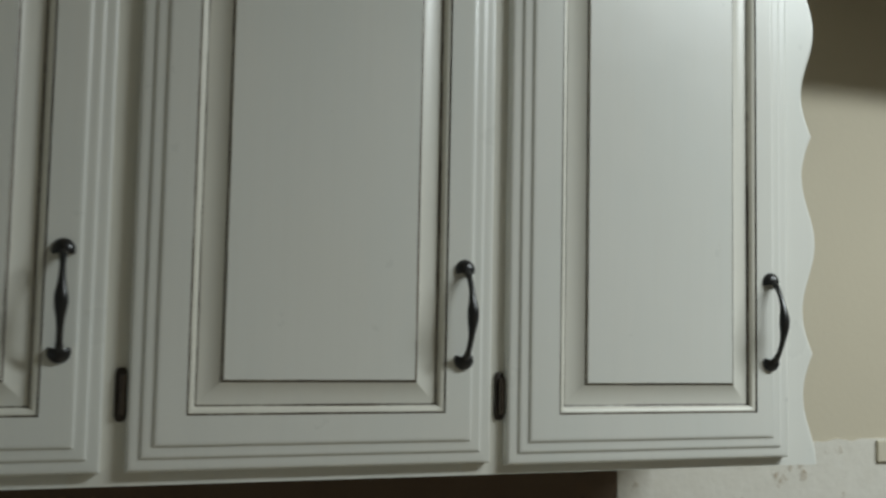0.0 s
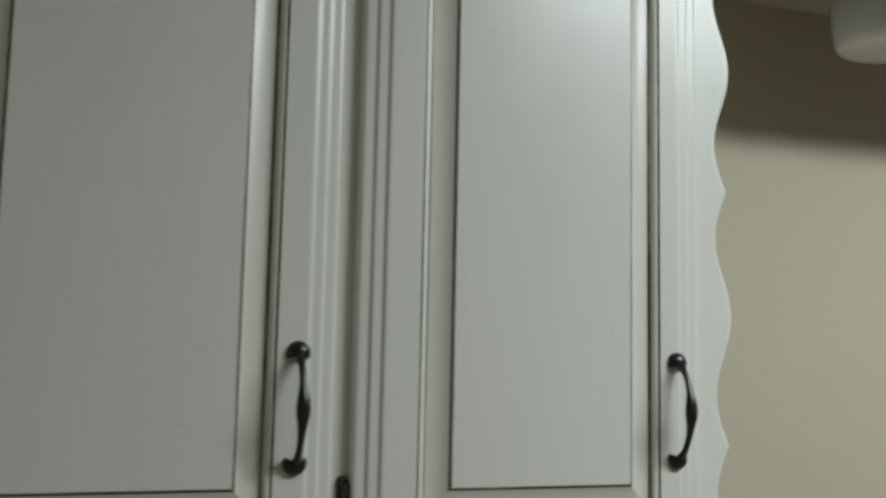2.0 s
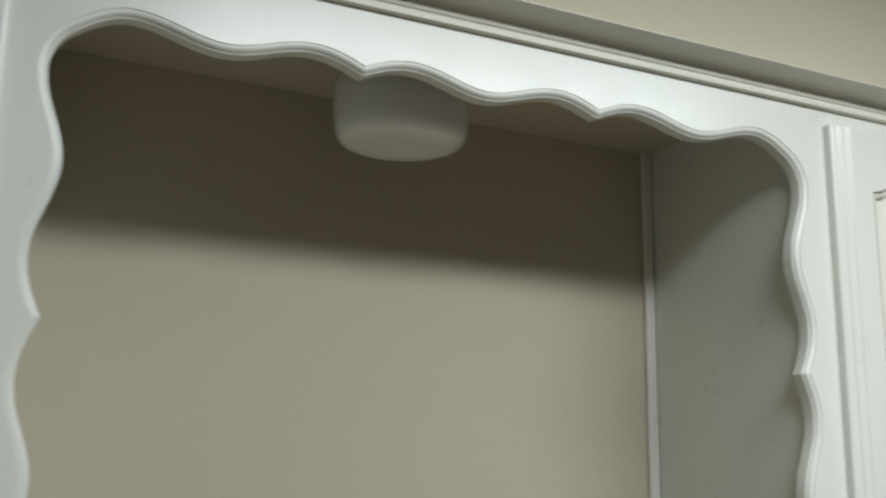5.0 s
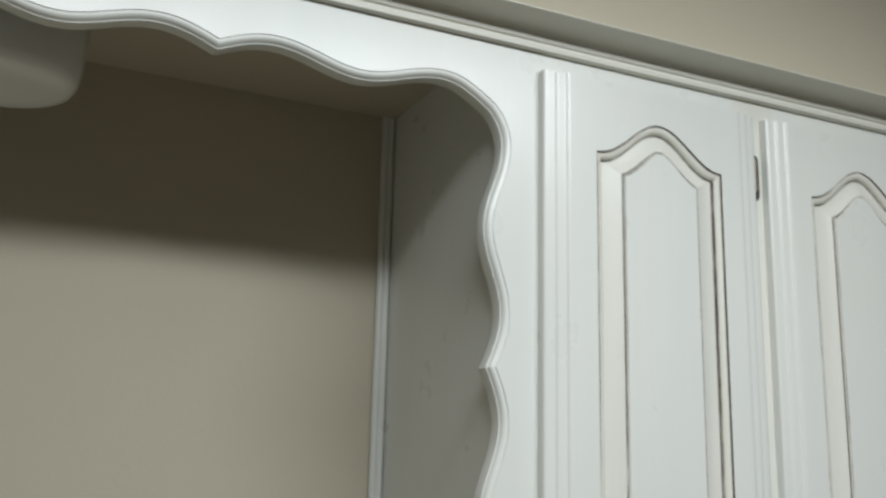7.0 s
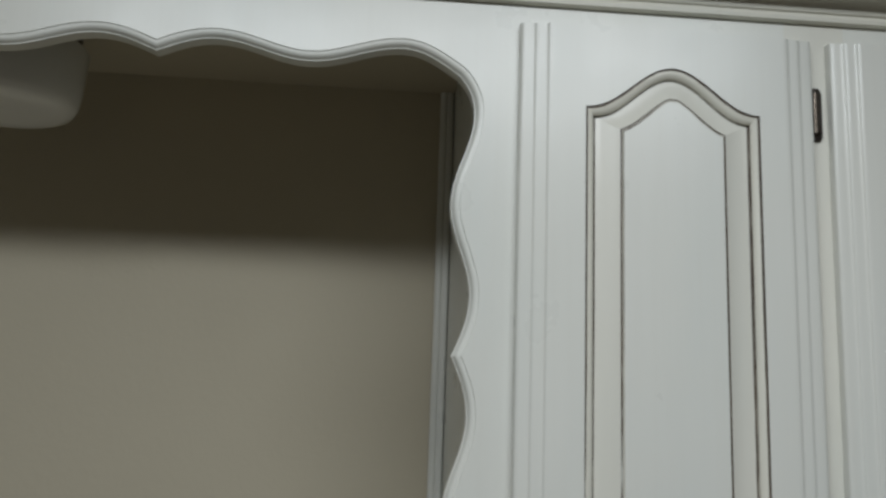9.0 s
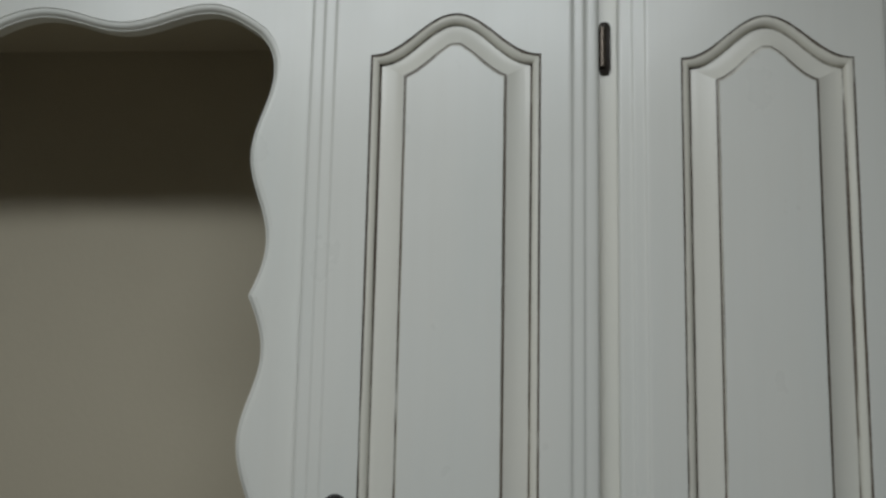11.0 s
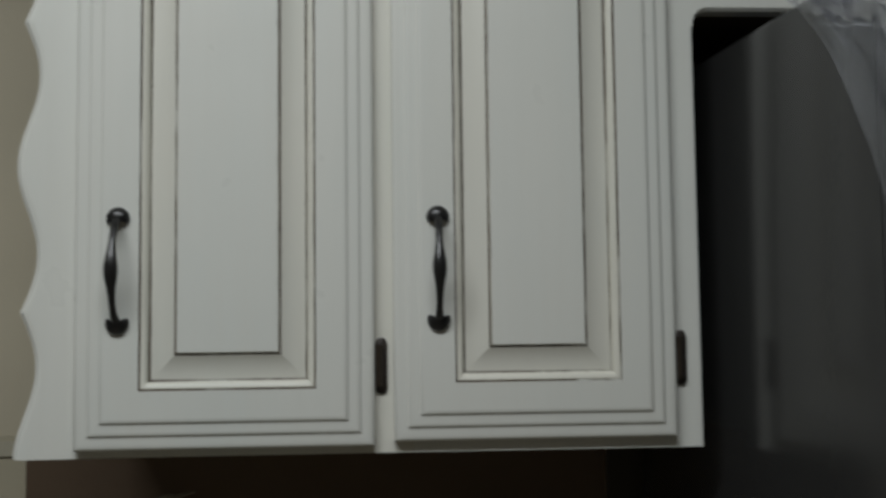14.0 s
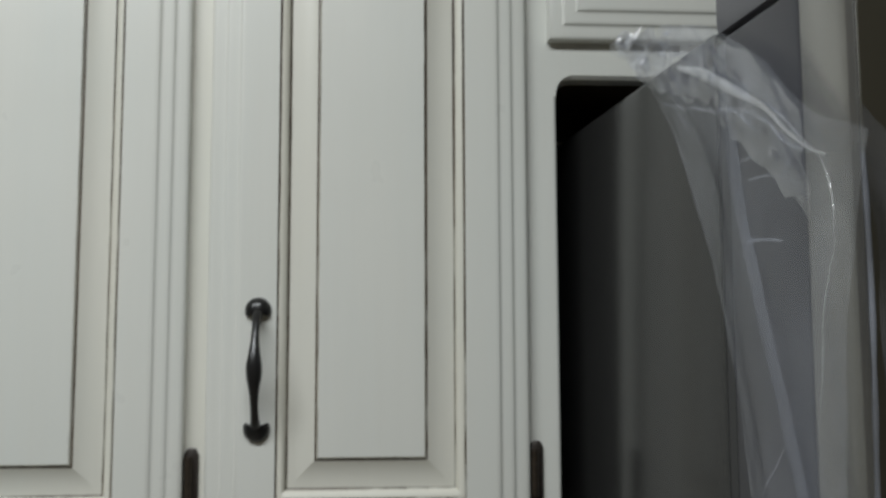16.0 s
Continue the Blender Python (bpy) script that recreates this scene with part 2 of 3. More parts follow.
def knob_foot(bm, z, up, y0):
    """Fan-shaped foot of a pull, its flat side towards the grip."""
    rings = []
    for k in range(6):
        a = k / 5 * math.pi / 2
        r, hgt = 0.0104 * math.cos(a) + 0.0004, 0.0080 * math.sin(a)
        ring = []
        for i in range(20):
            t = 2 * math.pi * i / 20
            dz = r * math.sin(t)
            ring.append((r * 1.0 * math.cos(t), y0 - hgt, z + up * max(dz, -0.0014 - 0.0042 * abs(math.cos(t)) * math.cos(a))))
        rings.append(ring)
    loft(bm, rings, cap=True)


def handle_mesh(span=0.095, y0=0.0):
    bm = bmesh.new()
    knob_foot(bm, span / 2, 1, y0)
    knob_foot(bm, -span / 2, -1, y0)
    pts, rad = [], []
    n = 22
    for i in range(n + 1):
        s = i / n
        z = (s - 0.5) * (span - 0.003)
        out = 0.0052 + 0.020 * math.sin(math.pi * s) ** 0.62
        pts.append((0, y0 - out, z))
        mid = math.exp(-((s - 0.5) / 0.17) ** 2)
        end = math.exp(-((min(s, 1 - s)) / 0.07) ** 2)
        rad.append(0.0030 + 0.0034 * mid + 0.0011 * end)
    tube(bm, pts, rad, 12, flat=0.8)
    return bm


def hinge_parts(parent, x, z, side):
    """Surface-wrap hinge: a rounded leaf on the frame with barrel and pin. side: +1 leaf to the right."""
    bm = bmesh.new()
    h, w = 0.051, 0.0112
    ring0, ring1, ring2 = [], [], []
    for i in range(24):
        t = 2 * math.pi * i / 24
        px = w / 2 * max(-1, min(1, 1.6 * math.cos(t)))
        pz = h / 2 * max(-1, min(1, 1.12 * math.sin(t)))
        px, pz = px * (1 if abs(pz) < h * 0.44 else 0.84), pz
        ring0.append((x + side * w / 2 + px, FRAME_Y - 0.0002, z + pz))
        ring1.append((x + side * w / 2 + px, FRAME_Y - 0.0022, z + pz))
        ring2.append((x + side * w / 2 + px * 0.85, FRAME_Y - 0.0030, z + pz * 0.96))
    loft(bm, [ring0, ring1, ring2], cap=True)
    hinge = part("hinge", bm, hinge_mat, parent, "antique copper wrap hinge", smooth=40)
    bm = bmesh.new()
    tube(bm, [(x + side * 0.0035, FRAME_Y - 0.0045, z - 0.019), (x + side * 0.0035, FRAME_Y - 0.0045, z + 0.019)], 0.0034, 10)
    for dz in (-0.017, -0.0095, -0.001, 0.0075, 0.016):
        tube(bm, [(x + side * 0.0035, FRAME_Y - 0.0045, z + dz - 0.0005), (x + side * 0.0035, FRAME_Y - 0.0045, z + dz + 0.0005)], 0.0040, 10)
    pin = part("pin", bm, pin_mat, parent, smooth=40)
    return hinge, pin


def make_door(cab, x0, x1, z0, z1, hinge_side, grip=None, arch=0.040, gl=0.055, gr=0.053, gz=0.053, head=0.078, drop=0.026, sharp=0.0, grip_z=1.5425):
    """Lipped raised-panel door with a glazed cathedral panel. hinge_side: -1 left, +1 right."""
    w, h = x1 - x0, z1 - z0
    at = lambda ring: [(px + x0, py, pz + z0) for px, py, pz in ring]
    R = lambda o, y: at(door_ring(o, w - o, o, h - min(o, 0.0006) - o * 0.02, 0, y))
    A = lambda o, y, d, a, p=0.0: at(door_ring(gl + o, w - gr - o, gz + o, h - head - d, a, y, p))
    ar = arch if arch else 0.0
    # lipped edge in two steps: (inset, depth)
    lip = [(0, FRAME_Y), (0, 0.0075), (0.0005, 0.0064), (0.0018, 0.0054), (0.0040, 0.0050), (0.0090, 0.0049), (0.0114, 0.0048), (0.0126, 0.0042), (0.0134, 0.0031), (0.0146, 0.0026), (0.0165, 0.0025),
           (0.0212, 0.0025), (0.0230, 0.0023), (0.0241, 0.0017), (0.0249, 0.0006), (0.0262, 0.0001), (0.0280, 0.0), (0.0288, 0.0)]
    # ogee sticking round the panel: (inset, depth, arch share, material of the band that follows)
    sticking = [(-0.0003, 0.0, 1.0, 1), (0.0002, 0.0014, 1.0, 1), (0.0011, 0.0016, 1.0, 2), (0.0018, 0.0012, 0.99, 4), (0.0044, 0.0016, 0.98, 4), (0.0062, 0.0030, 0.97, 4),
                (0.0074, 0.0050, 0.97, 2), (0.0080, 0.0076, 0.97, 1), (0.0096, 0.0084, 0.96, 1)]
    rings = [R(o, y) for o, y in lip] + [A(o, y, o, ar * f) for o, y, f, m in sticking]
    bands = [0] * len(lip) + [m for o, y, f, m in sticking[:-1]]
    bm = bmesh.new()
    loft(bm, rings, mats=bands)
    door = part("door", bm, [paint, glaze_dark, glaze_mid, wash, wash_warm], cab, smooth=30)
    bm = bmesh.new()
    b = 0.0086
    k = drop / 0.033
    rings = [A(b - 0.004, 0.0118, 0.0050, ar * 0.97), A(b + 0.0004, 0.0079, 0.0094 * k, ar * 0.96)]
    cove = 12
    for i in range(cove + 1):               # coved bevel, steepest next to the field
        c = i / cove
        rings.append(A(b + 0.0010 + 0.0214 * c, 0.0077 - 0.0052 * (0.25 * c + 0.75 * c ** 2.6), (0.0102 + 0.0177 * c) * k, ar * (0.95 - 0.15 * c), sharp * (0.2 + 0.8 * c)))
    rings += [A(b + 0.0233, 0.0024, 0.0288 * k, ar * 0.80, sharp), A(b + 0.0240, 0.0022, 0.0296 * k, ar * 0.795, sharp),
              A(b + 0.0246, 0.0005, 0.0304 * k, ar * 0.79, sharp), A(b + 0.0253, 0.0, 0.0322 * k, ar * 0.78, sharp)]
    rows = loft(bm, rings, mats=[1, 2] + [3] * cove + [1, 1, 3, 2])
    # flat field of the panel, filled as a strip between its lower and upper edges
    last = rows[-1]
    cols, side = 40, 6
    top = [last[cols + side + i] for i in range(cols)] + [last[2 * cols + side]]
    low = [last[i] for i in range(cols)] + [last[cols]]
    right = [last[cols + i] for i in range(1, side)]
    left = [last[2 * cols + side + i] for i in range(1, side)]
    bm.faces.new(low + right + top + left)
    part("raised_panel", bm, [paint, glaze_dark, glaze_mid, wash], door, smooth=9)
    hx = x0 - 0.0005 if hinge_side < 0 else x1 + 0.0005
    for hz in (z0 + 0.072, z1 - 0.068):
        hinge_parts(door, hx, hz, hinge_side)
    if grip is not None:
        bm = handle_mesh(0.094, 0.0)
        bmesh.ops.translate(bm, verts=bm.verts, vec=(grip, 0, grip_z))
        part("handle", bm, handle_mat, door, "black bronze arched pull", smooth=45)
    return door


# ---- scalloped edge ----
CREST = 0.19                          # where a scallop is deepest, from its cusp


def wave(u, amp, swell=0.14):
    """Depth of the scallop at u of 0..1 between two cusps; swell: how far its middle stands out past them."""
    u = u if u <= 0.5 else 1 - u
    if u < CREST:
        return amp * math.sin(math.pi / 2 * u / CREST)
    return amp * ((0.5 + swell / 2) * (1 + math.cos(math.pi * (u - CREST) / (0.5 - CREST))) - swell)


AMP_X, AMP_Z = 0.0145, 0.0145
ARC_X, ARC_Z = 0.052, 0.052


def side_curve():
    """Right edge of the alcove, from below up to the mitre: (x, z), x grows into the stile."""
    pts = []
    ztop = CUSP_Z + MOD_Z * (1 - CREST)
    stops = (BOTTOM, CUSP_Z - MOD_Z, CUSP_Z, ztop)
    for lo, hi in zip(stops, stops[1:]):
        n = max(8, round((hi - lo) / MOD_Z * 60))
        for i in range(n):
            zz = lo + (hi - lo) * i / n
            pts.append((OPEN_R + wave(abs((zz - CUSP_Z) / MOD_Z) % 1.0, AMP_X, 0.3), zz))
    pts.append((OPEN_R + AMP_X, ztop))
    xr = OPEN_R + AMP_X
    for i in range(1, 9):
        a = i / 8 * math.pi / 4
        pts.append((xr - ARC_X * (1 - math.cos(a)), ztop + ARC_Z * math.sin(a) * 0.97))
    return pts


def top_curve(corner):
    """Lower edge of the valance from the right mitre to the middle, then mirrored."""
    xk, zk = corner
    xa = OPEN_R - MOD * CREST
    za = VAL_Z + AMP_Z
    pts = []
    for i in range(0, 9):
        a = i / 8
        s = math.sin(a * math.pi / 2)
        pts.append((xk + (xa - xk) * a, zk + (za - zk) * s))
    mid = (OPEN_L + OPEN_R) / 2
    n = 100
    for i in range(1, n + 1):
        x = xa + (mid - xa) * i / n
        u = ((OPEN_R - x) / MOD) % 1.0
        pts.append((x, VAL_Z + wave(u, AMP_Z)))
    pts += [(2 * mid - x, z) for x, z in reversed(pts[:-1])]
    return [(x, z - VAL_DROP * (xk - x) / (2 * (xk - mid))) for x, z in pts]


EDGE = [(o * 0.78, dy * 0.9) for o, dy in [(0.0100, 0.0), (0.0097, 0.0012), (0.0090, 0.0014), (0.0068, 0.0011), (0.0044, 0.0019), (0.0026, 0.0038), (0.0017, 0.0058), (0.0013, 0.0062), (0.0002, 0.0064), (0.0, 0.0068), (0.0, 0.0222)]]


def offset_pts(pts, o, side, before=None, after=None):
    """The polyline moved by o to one side, with mitred corners; before, after: the neighbours past its ends."""
    out = []
    last = len(pts) - 1
    for i, p in enumerate(pts):
        a = pts[i - 1] if i else (before or p)
        b = pts[i + 1] if i < last else (after or p)
        d1 = Vector((p[0] - a[0], p[1] - a[1]))
        d2 = Vector((b[0] - p[0], b[1] - p[1]))
        d1 = d1.normalized() if d1.length > 1e-9 else d2.normalized()
        d2 = d2.normalized() if d2.length > 1e-9 else d1
        n1, n2 = Vector((d1.y, -d1.x)) * side, Vector((d2.y, -d2.x)) * side
        m = n1 + n2
        m = m / max(0.55, m.length_squared / 2)
        out.append((p[0] + m.x * o, p[1] + m.y * o))
    # at a cusp the neighbours stop at the mitre
    for c in range(1, len(pts) - 1):
        d1 = Vector((pts[c][0] - pts[c - 1][0], pts[c][1] - pts[c - 1][1]))
        d2 = Vector((pts[c + 1][0] - pts[c][0], pts[c + 1][1] - pts[c][1]))
        if d1.angle(d2) > 0.6:
            run = Vector((pts[c + 1][0] - pts[c - 1][0], pts[c + 1][1] - pts[c - 1][1])).normalized()
            tip = Vector(out[c])
            for i in range(max(0, c - 8), min(len(pts), c + 9)):
                if (i - c) * (Vector(out[i]) - tip).dot(run) < 0:
                    out[i] = out[c]
    return out


def scallop_board(bm, pts, far, side, before=None, after=None, edge_bm=None):
    """A board 20 mm thick between the moulded scalloped edge pts and its straight far edge."""
    rings = []
    rings.append([(*far(p), FRAME_Y + 0.02) for p in pts])
    rings.append([(*far(p), FRAME_Y) for p in pts])
    for o, dy in EDGE:
        rings.append([(*p, FRAME_Y + dy) for p in offset_pts(pts, o, side, before, after)])
    rings.append(rings[0])
    rings = [[(x, y, z) for x, z, y in r] for r in rings]
    if edge_bm is None:
        loft(bm, rings, closed=False)
    else:
        loft(bm, [rings[-2], rings[0], rings[1], rings[2]], closed=False)
        loft(edge_bm, rings[2:-1], closed=False)
        bmesh.ops.remove_doubles(edge_bm, verts=edge_bm.verts, dist=1e-6)
    bmesh.ops.remove_doubles(bm, verts=bm.verts, dist=1e-6)
    return bm


# ---- setting ----
def structure(name, bm, material, label, smooth=None):
    return tagged(part(name, bm, material, None, label, smooth), label, name.split("_")[0], "", "structure")


WX0, WX1, WY0 = -3.0, 2.2, -3.2
structure("floor", box_bm(WX0 - 0.1, WX1 + 0.1, WY0 - 0.1, 0.42, -0.05, 0.0), floor_mat, "pale mottled vinyl kitchen floor")
structure("ceiling", box_bm(WX0 - 0.1, WX1 + 0.1, WY0 - 0.1, 0.42, CEIL, CEIL + 0.1), ceiling_mat, "plain off-white painted kitchen ceiling")
structure("wall_north", box_bm(WX0, WX1, WALL_Y, 0.42, 0, CEIL), beige, "smooth beige painted wall behind the cabinets")
structure("wall_south", box_bm(WX0, WX1, WY0 - 0.1, WY0, 0, CEIL), room_mat, "plain tan painted kitchen wall")
structure("wall_west", box_bm(WX0 - 0.1, WX0, WY0, 0.42, 0, CEIL), pale_mat, "plain pale painted side wall")
structure("wall_east", box_bm(WX1, WX1 + 0.1, WY0, 0.42, 0, CEIL), dark_wall_mat, "near-black brown painted wall beyond the fridge")
structure("soffit", box_bm(WX0, WX1, 0.016, WALL_Y - 0.001, TOP + 0.022, CEIL), beige, "beige painted soffit above the cabinets")


# ---- alcove and cabinets ----
def mirror(p):
    """The same point on the left side, where everything hangs a little lower towards the top."""
    return (OPEN_L + OPEN_R - p[0], p[1] - VAL_DROP * max(0.0, (p[1] - BOTTOM) / (CORNER[1] - BOTTOM)) ** 1.9)


CURVE = side_curve()
CORNER = CURVE[-1]
TOP_LINE = top_curve(CORNER)


def stile(cab, pts, x_far, mirrored):
    """Scalloped outer stile of a cabinet, with a plain piece above its mitre."""
    bm = bmesh.new()
    line = [mirror(p) for p in pts] if mirrored else pts
    nxt = mirror(TOP_LINE[1]) if mirrored else TOP_LINE[1]
    sgn = -1 if mirrored else 1
    scallop_board(bm, line, lambda p: (x_far, p[1]), sgn, None, nxt)
    xk, zk = line[-1]
    cx, cz = offset_pts(line, EDGE[0][0], sgn, None, nxt)[-1]
    bm.faces.new([bm.verts.new(p) for p in ((cx, FRAME_Y, cz), (x_far, FRAME_Y, zk), (x_far, FRAME_Y, TOP), (xk, FRAME_Y, TOP))])
    box(bm, min(cx, x_far), max(cx, x_far), FRAME_Y + 0.0006, FRAME_Y + 0.0195, cz + 0.001, TOP - 0.0005)
    return part("scalloped_stile", bm, paint, cab, "white stile with a scalloped moulded edge", smooth=35)


def rail(cab, name, x0, x1, z0, z1, material=None, y0=FRAME_Y, y1=FRAME_Y + 0.02):
    return part(name, box_bm(x0, x1, y0, y1, z0, z1), material or paint, cab)


def cabinet_left():
    cab = tagged(empty("wall_cabinet", -1.45, WALL_Y, BOTTOM), "off-white glazed wall cabinet with arched raised-panel doors", "cabinet")
    xl = -2.16
    body = bmesh.new()
    box(body, xl, OPEN_L - 0.0215, FRAME_Y + 0.0205, WALL_Y - 0.002, BOTTOM + 0.014, TOP + 0.021)
    part("body", body, paint, cab)
    stile(cab, CURVE, -0.985, True)
    for a, b in ((-1.3775, -1.3085), (-1.7675, -1.6945), (-2.16, -2.085)):
        rail(cab, "stile", a, b, BOTTOM, TOP, wash)
    for a, b in ((-1.3085, -0.985), (-1.6945, -1.3775), (-2.085, -1.7675)):
        rail(cab, "bottom_rail", a, b, BOTTOM, BOTTOM + 0.034)
        rail(cab, "top_rail", a, b, TOP - 0.052, TOP)
    make_door(cab, -2.104, -1.740, DOOR_LOW, DOOR_TOP, -1, -1.780, gr=0.055, head=0.072, drop=0.033, grip_z=1.5465)
    make_door(cab, -1.7175, -1.350, DOOR_LOW, DOOR_TOP, -1, -1.384, gl=0.0535, gr=0.053, head=0.072, drop=0.033)
    make_door(cab, -1.331, -0.970, DOOR_LOW - 0.003, DOOR_TOP, -1, -0.999, gl=0.059, gr=0.048, head=0.072, drop=0.033)
    return cab


def cabinet_right():
    cab = tagged(empty("wall_cabinet", 0.2, WALL_Y, BOTTOM), "off-white glazed wall cabinet with two narrow arched doors", "cabinet")
    body = bmesh.new()
    box(body, OPEN_R + 0.0215, 0.512, FRAME_Y + 0.0205, WALL_Y - 0.002, BOTTOM + 0.014, TOP + 0.021)
    part("body", body, paint, cab)
    stile(cab, CURVE, -0.036, False)
    rail(cab, "stile", 0.190, 0.247, BOTTOM, TOP, wash)
    bm = box_bm(0.466, 0.5185, FRAME_Y, FRAME_Y + 0.02, BOTTOM, 1.774)      # eased towards the refrigerator
    es = [e for e in bm.edges if all(v.co.x > 0.5 and v.co.y < FRAME_Y + 0.001 for v in e.verts)]
    bmesh.ops.bevel(bm, geom=es, offset=0.003, segments=3, affect="EDGES", profile=0.5)
    part("end_stile", bm, paint, cab)
    rail(cab, "end_stile", 0.466, 0.5185, 1.774, TOP)
    for a, b in ((-0.036, 0.190), (0.247, 0.466)):
        rail(cab, "bottom_rail", a, b, BOTTOM, BOTTOM + 0.034)
        rail(cab, "top_rail", a, b, TOP - 0.052, TOP)
    make_door(cab, -0.058, 0.211, DOOR_LOW - 0.006, DOOR_TOP, 1, -0.0185, gl=0.0585, gr=0.053, head=0.078, drop=0.0225, sharp=0.6)
    make_door(cab, 0.2285, 0.491, DOOR_LOW - 0.0025, DOOR_TOP, 1, 0.270, gl=0.0565, gr=0.053, head=0.083, drop=0.023, sharp=0.42)
    return cab


def cabinet_over_fridge():
    cab = tagged(empty("bridge_cabinet", 0.95, WALL_Y, 1.79), "short off-white cabinet bridging the refrigerator opening", "cabinet")
    # rail with a rounded lower corner where it meets the end stile
    bm = bmesh.new()
    x0, x1, z0, z1, r = 0.5185, 1.46, 1.790, 1.83, 0.016
    low = [(x0, z0 - r)] + [(x0 + r * (1 - math.cos(a)), z0 - r + r * math.sin(a)) for a in (i / 8 * math.pi / 2 for i in range(1, 9))] + [(x1, z0)]
    rings = [[(x, y, z) for x, z in low] for y in (FRAME_Y + 0.02, FRAME_Y + 0.003)]
    rings.append([(x, FRAME_Y, z + 0.003) for x, z in low])
    rings.append([(x, FRAME_Y, z1) for x, z in low])
    rings.append([(x, FRAME_Y + 0.02, z1) for x, z in low])
    loft(bm, rings, closed=False)
    part("bottom_rail", bm, paint, cab, smooth=35)
    rail(cab, "top_rail", 0.5185, 1.46, TOP - 0.06, TOP)
    rail(cab, "end_stile", 1.42, 1.46, 1.8302, TOP - 0.0602)
    rail(cab, "stile", 0.5185, 0.545, 1.8302, TOP - 0.0602)
    body = bmesh.new()
    box(body, 0.5185, 1.46, FRAME_Y + 0.0205, WALL_Y - 0.002, 1.80, TOP)
    part("body", body, interior, cab)
    make_door(cab, 0.511, 0.965, 1.821, DOOR_TOP, -1, arch=0.0, head=0.055, drop=0.033)
    make_door(cab, 0.985, 1.44, 1.821, DOOR_TOP, 1, arch=0.0, head=0.055, drop=0.033)
    return cab


cabinet_left()
cabinet_right()
cabinet_over_fridge()

# scalloped valance between the cabinets
valance = tagged(empty("valance", (OPEN_L + OPEN_R) / 2, FRAME_Y, VAL_Z), "off-white scalloped wooden valance joining two cabinets", "valance")
bm, edge = bmesh.new(), bmesh.new()
scallop_board(bm, TOP_LINE, lambda p: (p[0], TOP), 1, CURVE[-2], mirror(CURVE[-2]), edge)
part("board", bm, paint, valance, smooth=35)
part("moulded_edge", edge, paint, valance, "scalloped ogee edge", smooth=35)

# alcove lining
structure("alcove_ceiling", box_bm(OPEN_L - 0.021, OPEN_R + 0.021, FRAME_Y + 0.021, WALL_Y - 0.0005, 2.124, 2.133), beige, "beige board ceiling over the alcove")
for name, x in (("corner_bead", OPEN_R + 0.008), ("corner_bead", OPEN_L - 0.008)):
    bm = bmesh.new()
    for dx, r in ((0.001, 0.0045), (0.0085, 0.0045)):
        sx = x + dx if x > -0.5 else x - dx
        tube(bm, [(sx, WALL_Y - 0.004, 1.37), (sx, WALL_Y - 0.004, 2.1235)], r, 12)
    structure(name, bm, paint, "white beaded trim in the alcove corner", 40)


# crown moulding
def crown():
    prof = [(FRAME_Y - 0.0003, -0.0125), (0.0110, -0.0130), (0.0088, -0.0118), (0.0082, -0.0080), (0.0095, -0.0060), (0.0095, -0.0046), (0.0070, -0.0036), (0.0060, -0.0012), (0.0062, 0.0004),
            (0.0052, 0.0026), (0.0030, 0.0050), (-0.0020, 0.0074), (-0.0090, 0.0092), (-0.0180, 0.0102), (-0.0265, 0.0106), (-0.0285, 0.0111), (-0.0285, 0.0120), (-0.0272, 0.0127), (0.0155, 0.0175), (0.0155, 0.0215)]
    bm = bmesh.new()
    loft(bm, [[(x, y, 2.112 + z) for y, z in prof] for x in (WX0 + 0.9, -0.9, 0.2, 1.5)], closed=False)
    # warmer than the cabinet paint: the cove's brownish shade is put into the colour
    return part("crown_moulding", bm, wash_warm, None, "", 40)


tagged(crown(), "off-white crown moulding along the cabinet tops", "moulding", "", "structure")


# alcove lamp
def alcove_lamp(x, y, z):
    lamp = tagged(empty("ceiling_lamp", x, y, z), "small unlit drum lamp of white opal glass", "lamp")
    bm = bmesh.new()
    lathe(bm, [(0.0, z + 0.001), (0.040, z), (0.060, z + 0.001), (0.0690, z + 0.0045), (0.0730, z + 0.011), (0.0750, z + 0.022), (0.0785, z + 0.066), (0.0765, z + 0.0685), (0.0, z + 0.0685)], x, y, 48)
    part("shade", bm, glass_white, lamp, "white opal glass drum shade", smooth=50)
    bm = bmesh.new()
    lathe(bm, [(0.0, z + 0.0690), (0.066, z + 0.0690), (0.070, z + 0.078), (0.070, z + 0.109), (0.0, z + 0.1095)], x, y, 32)
    part("lamp_base", bm, fitting_dark, lamp, "dark bronze lamp base", smooth=40)


alcove_lamp(-0.555, 0.152, 2.0145)


# stripped backsplash under the beige paint
def splash_patch(name, x0, x1, z0, z1, m, label, proud=0.004, rag=0.006):
    bm = bmesh.new()
    n = 60
    rows = []
    for y in (WALL_Y - 0.0002, WALL_Y - proud):
        rows.append([(x0 + (x1 - x0) * i / n, y, z1 + rag * (noise.noise((i * 0.37, x0 * 9, 2.0)) + 0.5 * noise.noise((i * 1.3, x0, 5.0)))) for i in range(n + 1)])
    rows.append([(p[0], WALL_Y - proud, z0) for p in rows[0]])
    loft(bm, rows, closed=False)
    structure(name, bm, m, label)


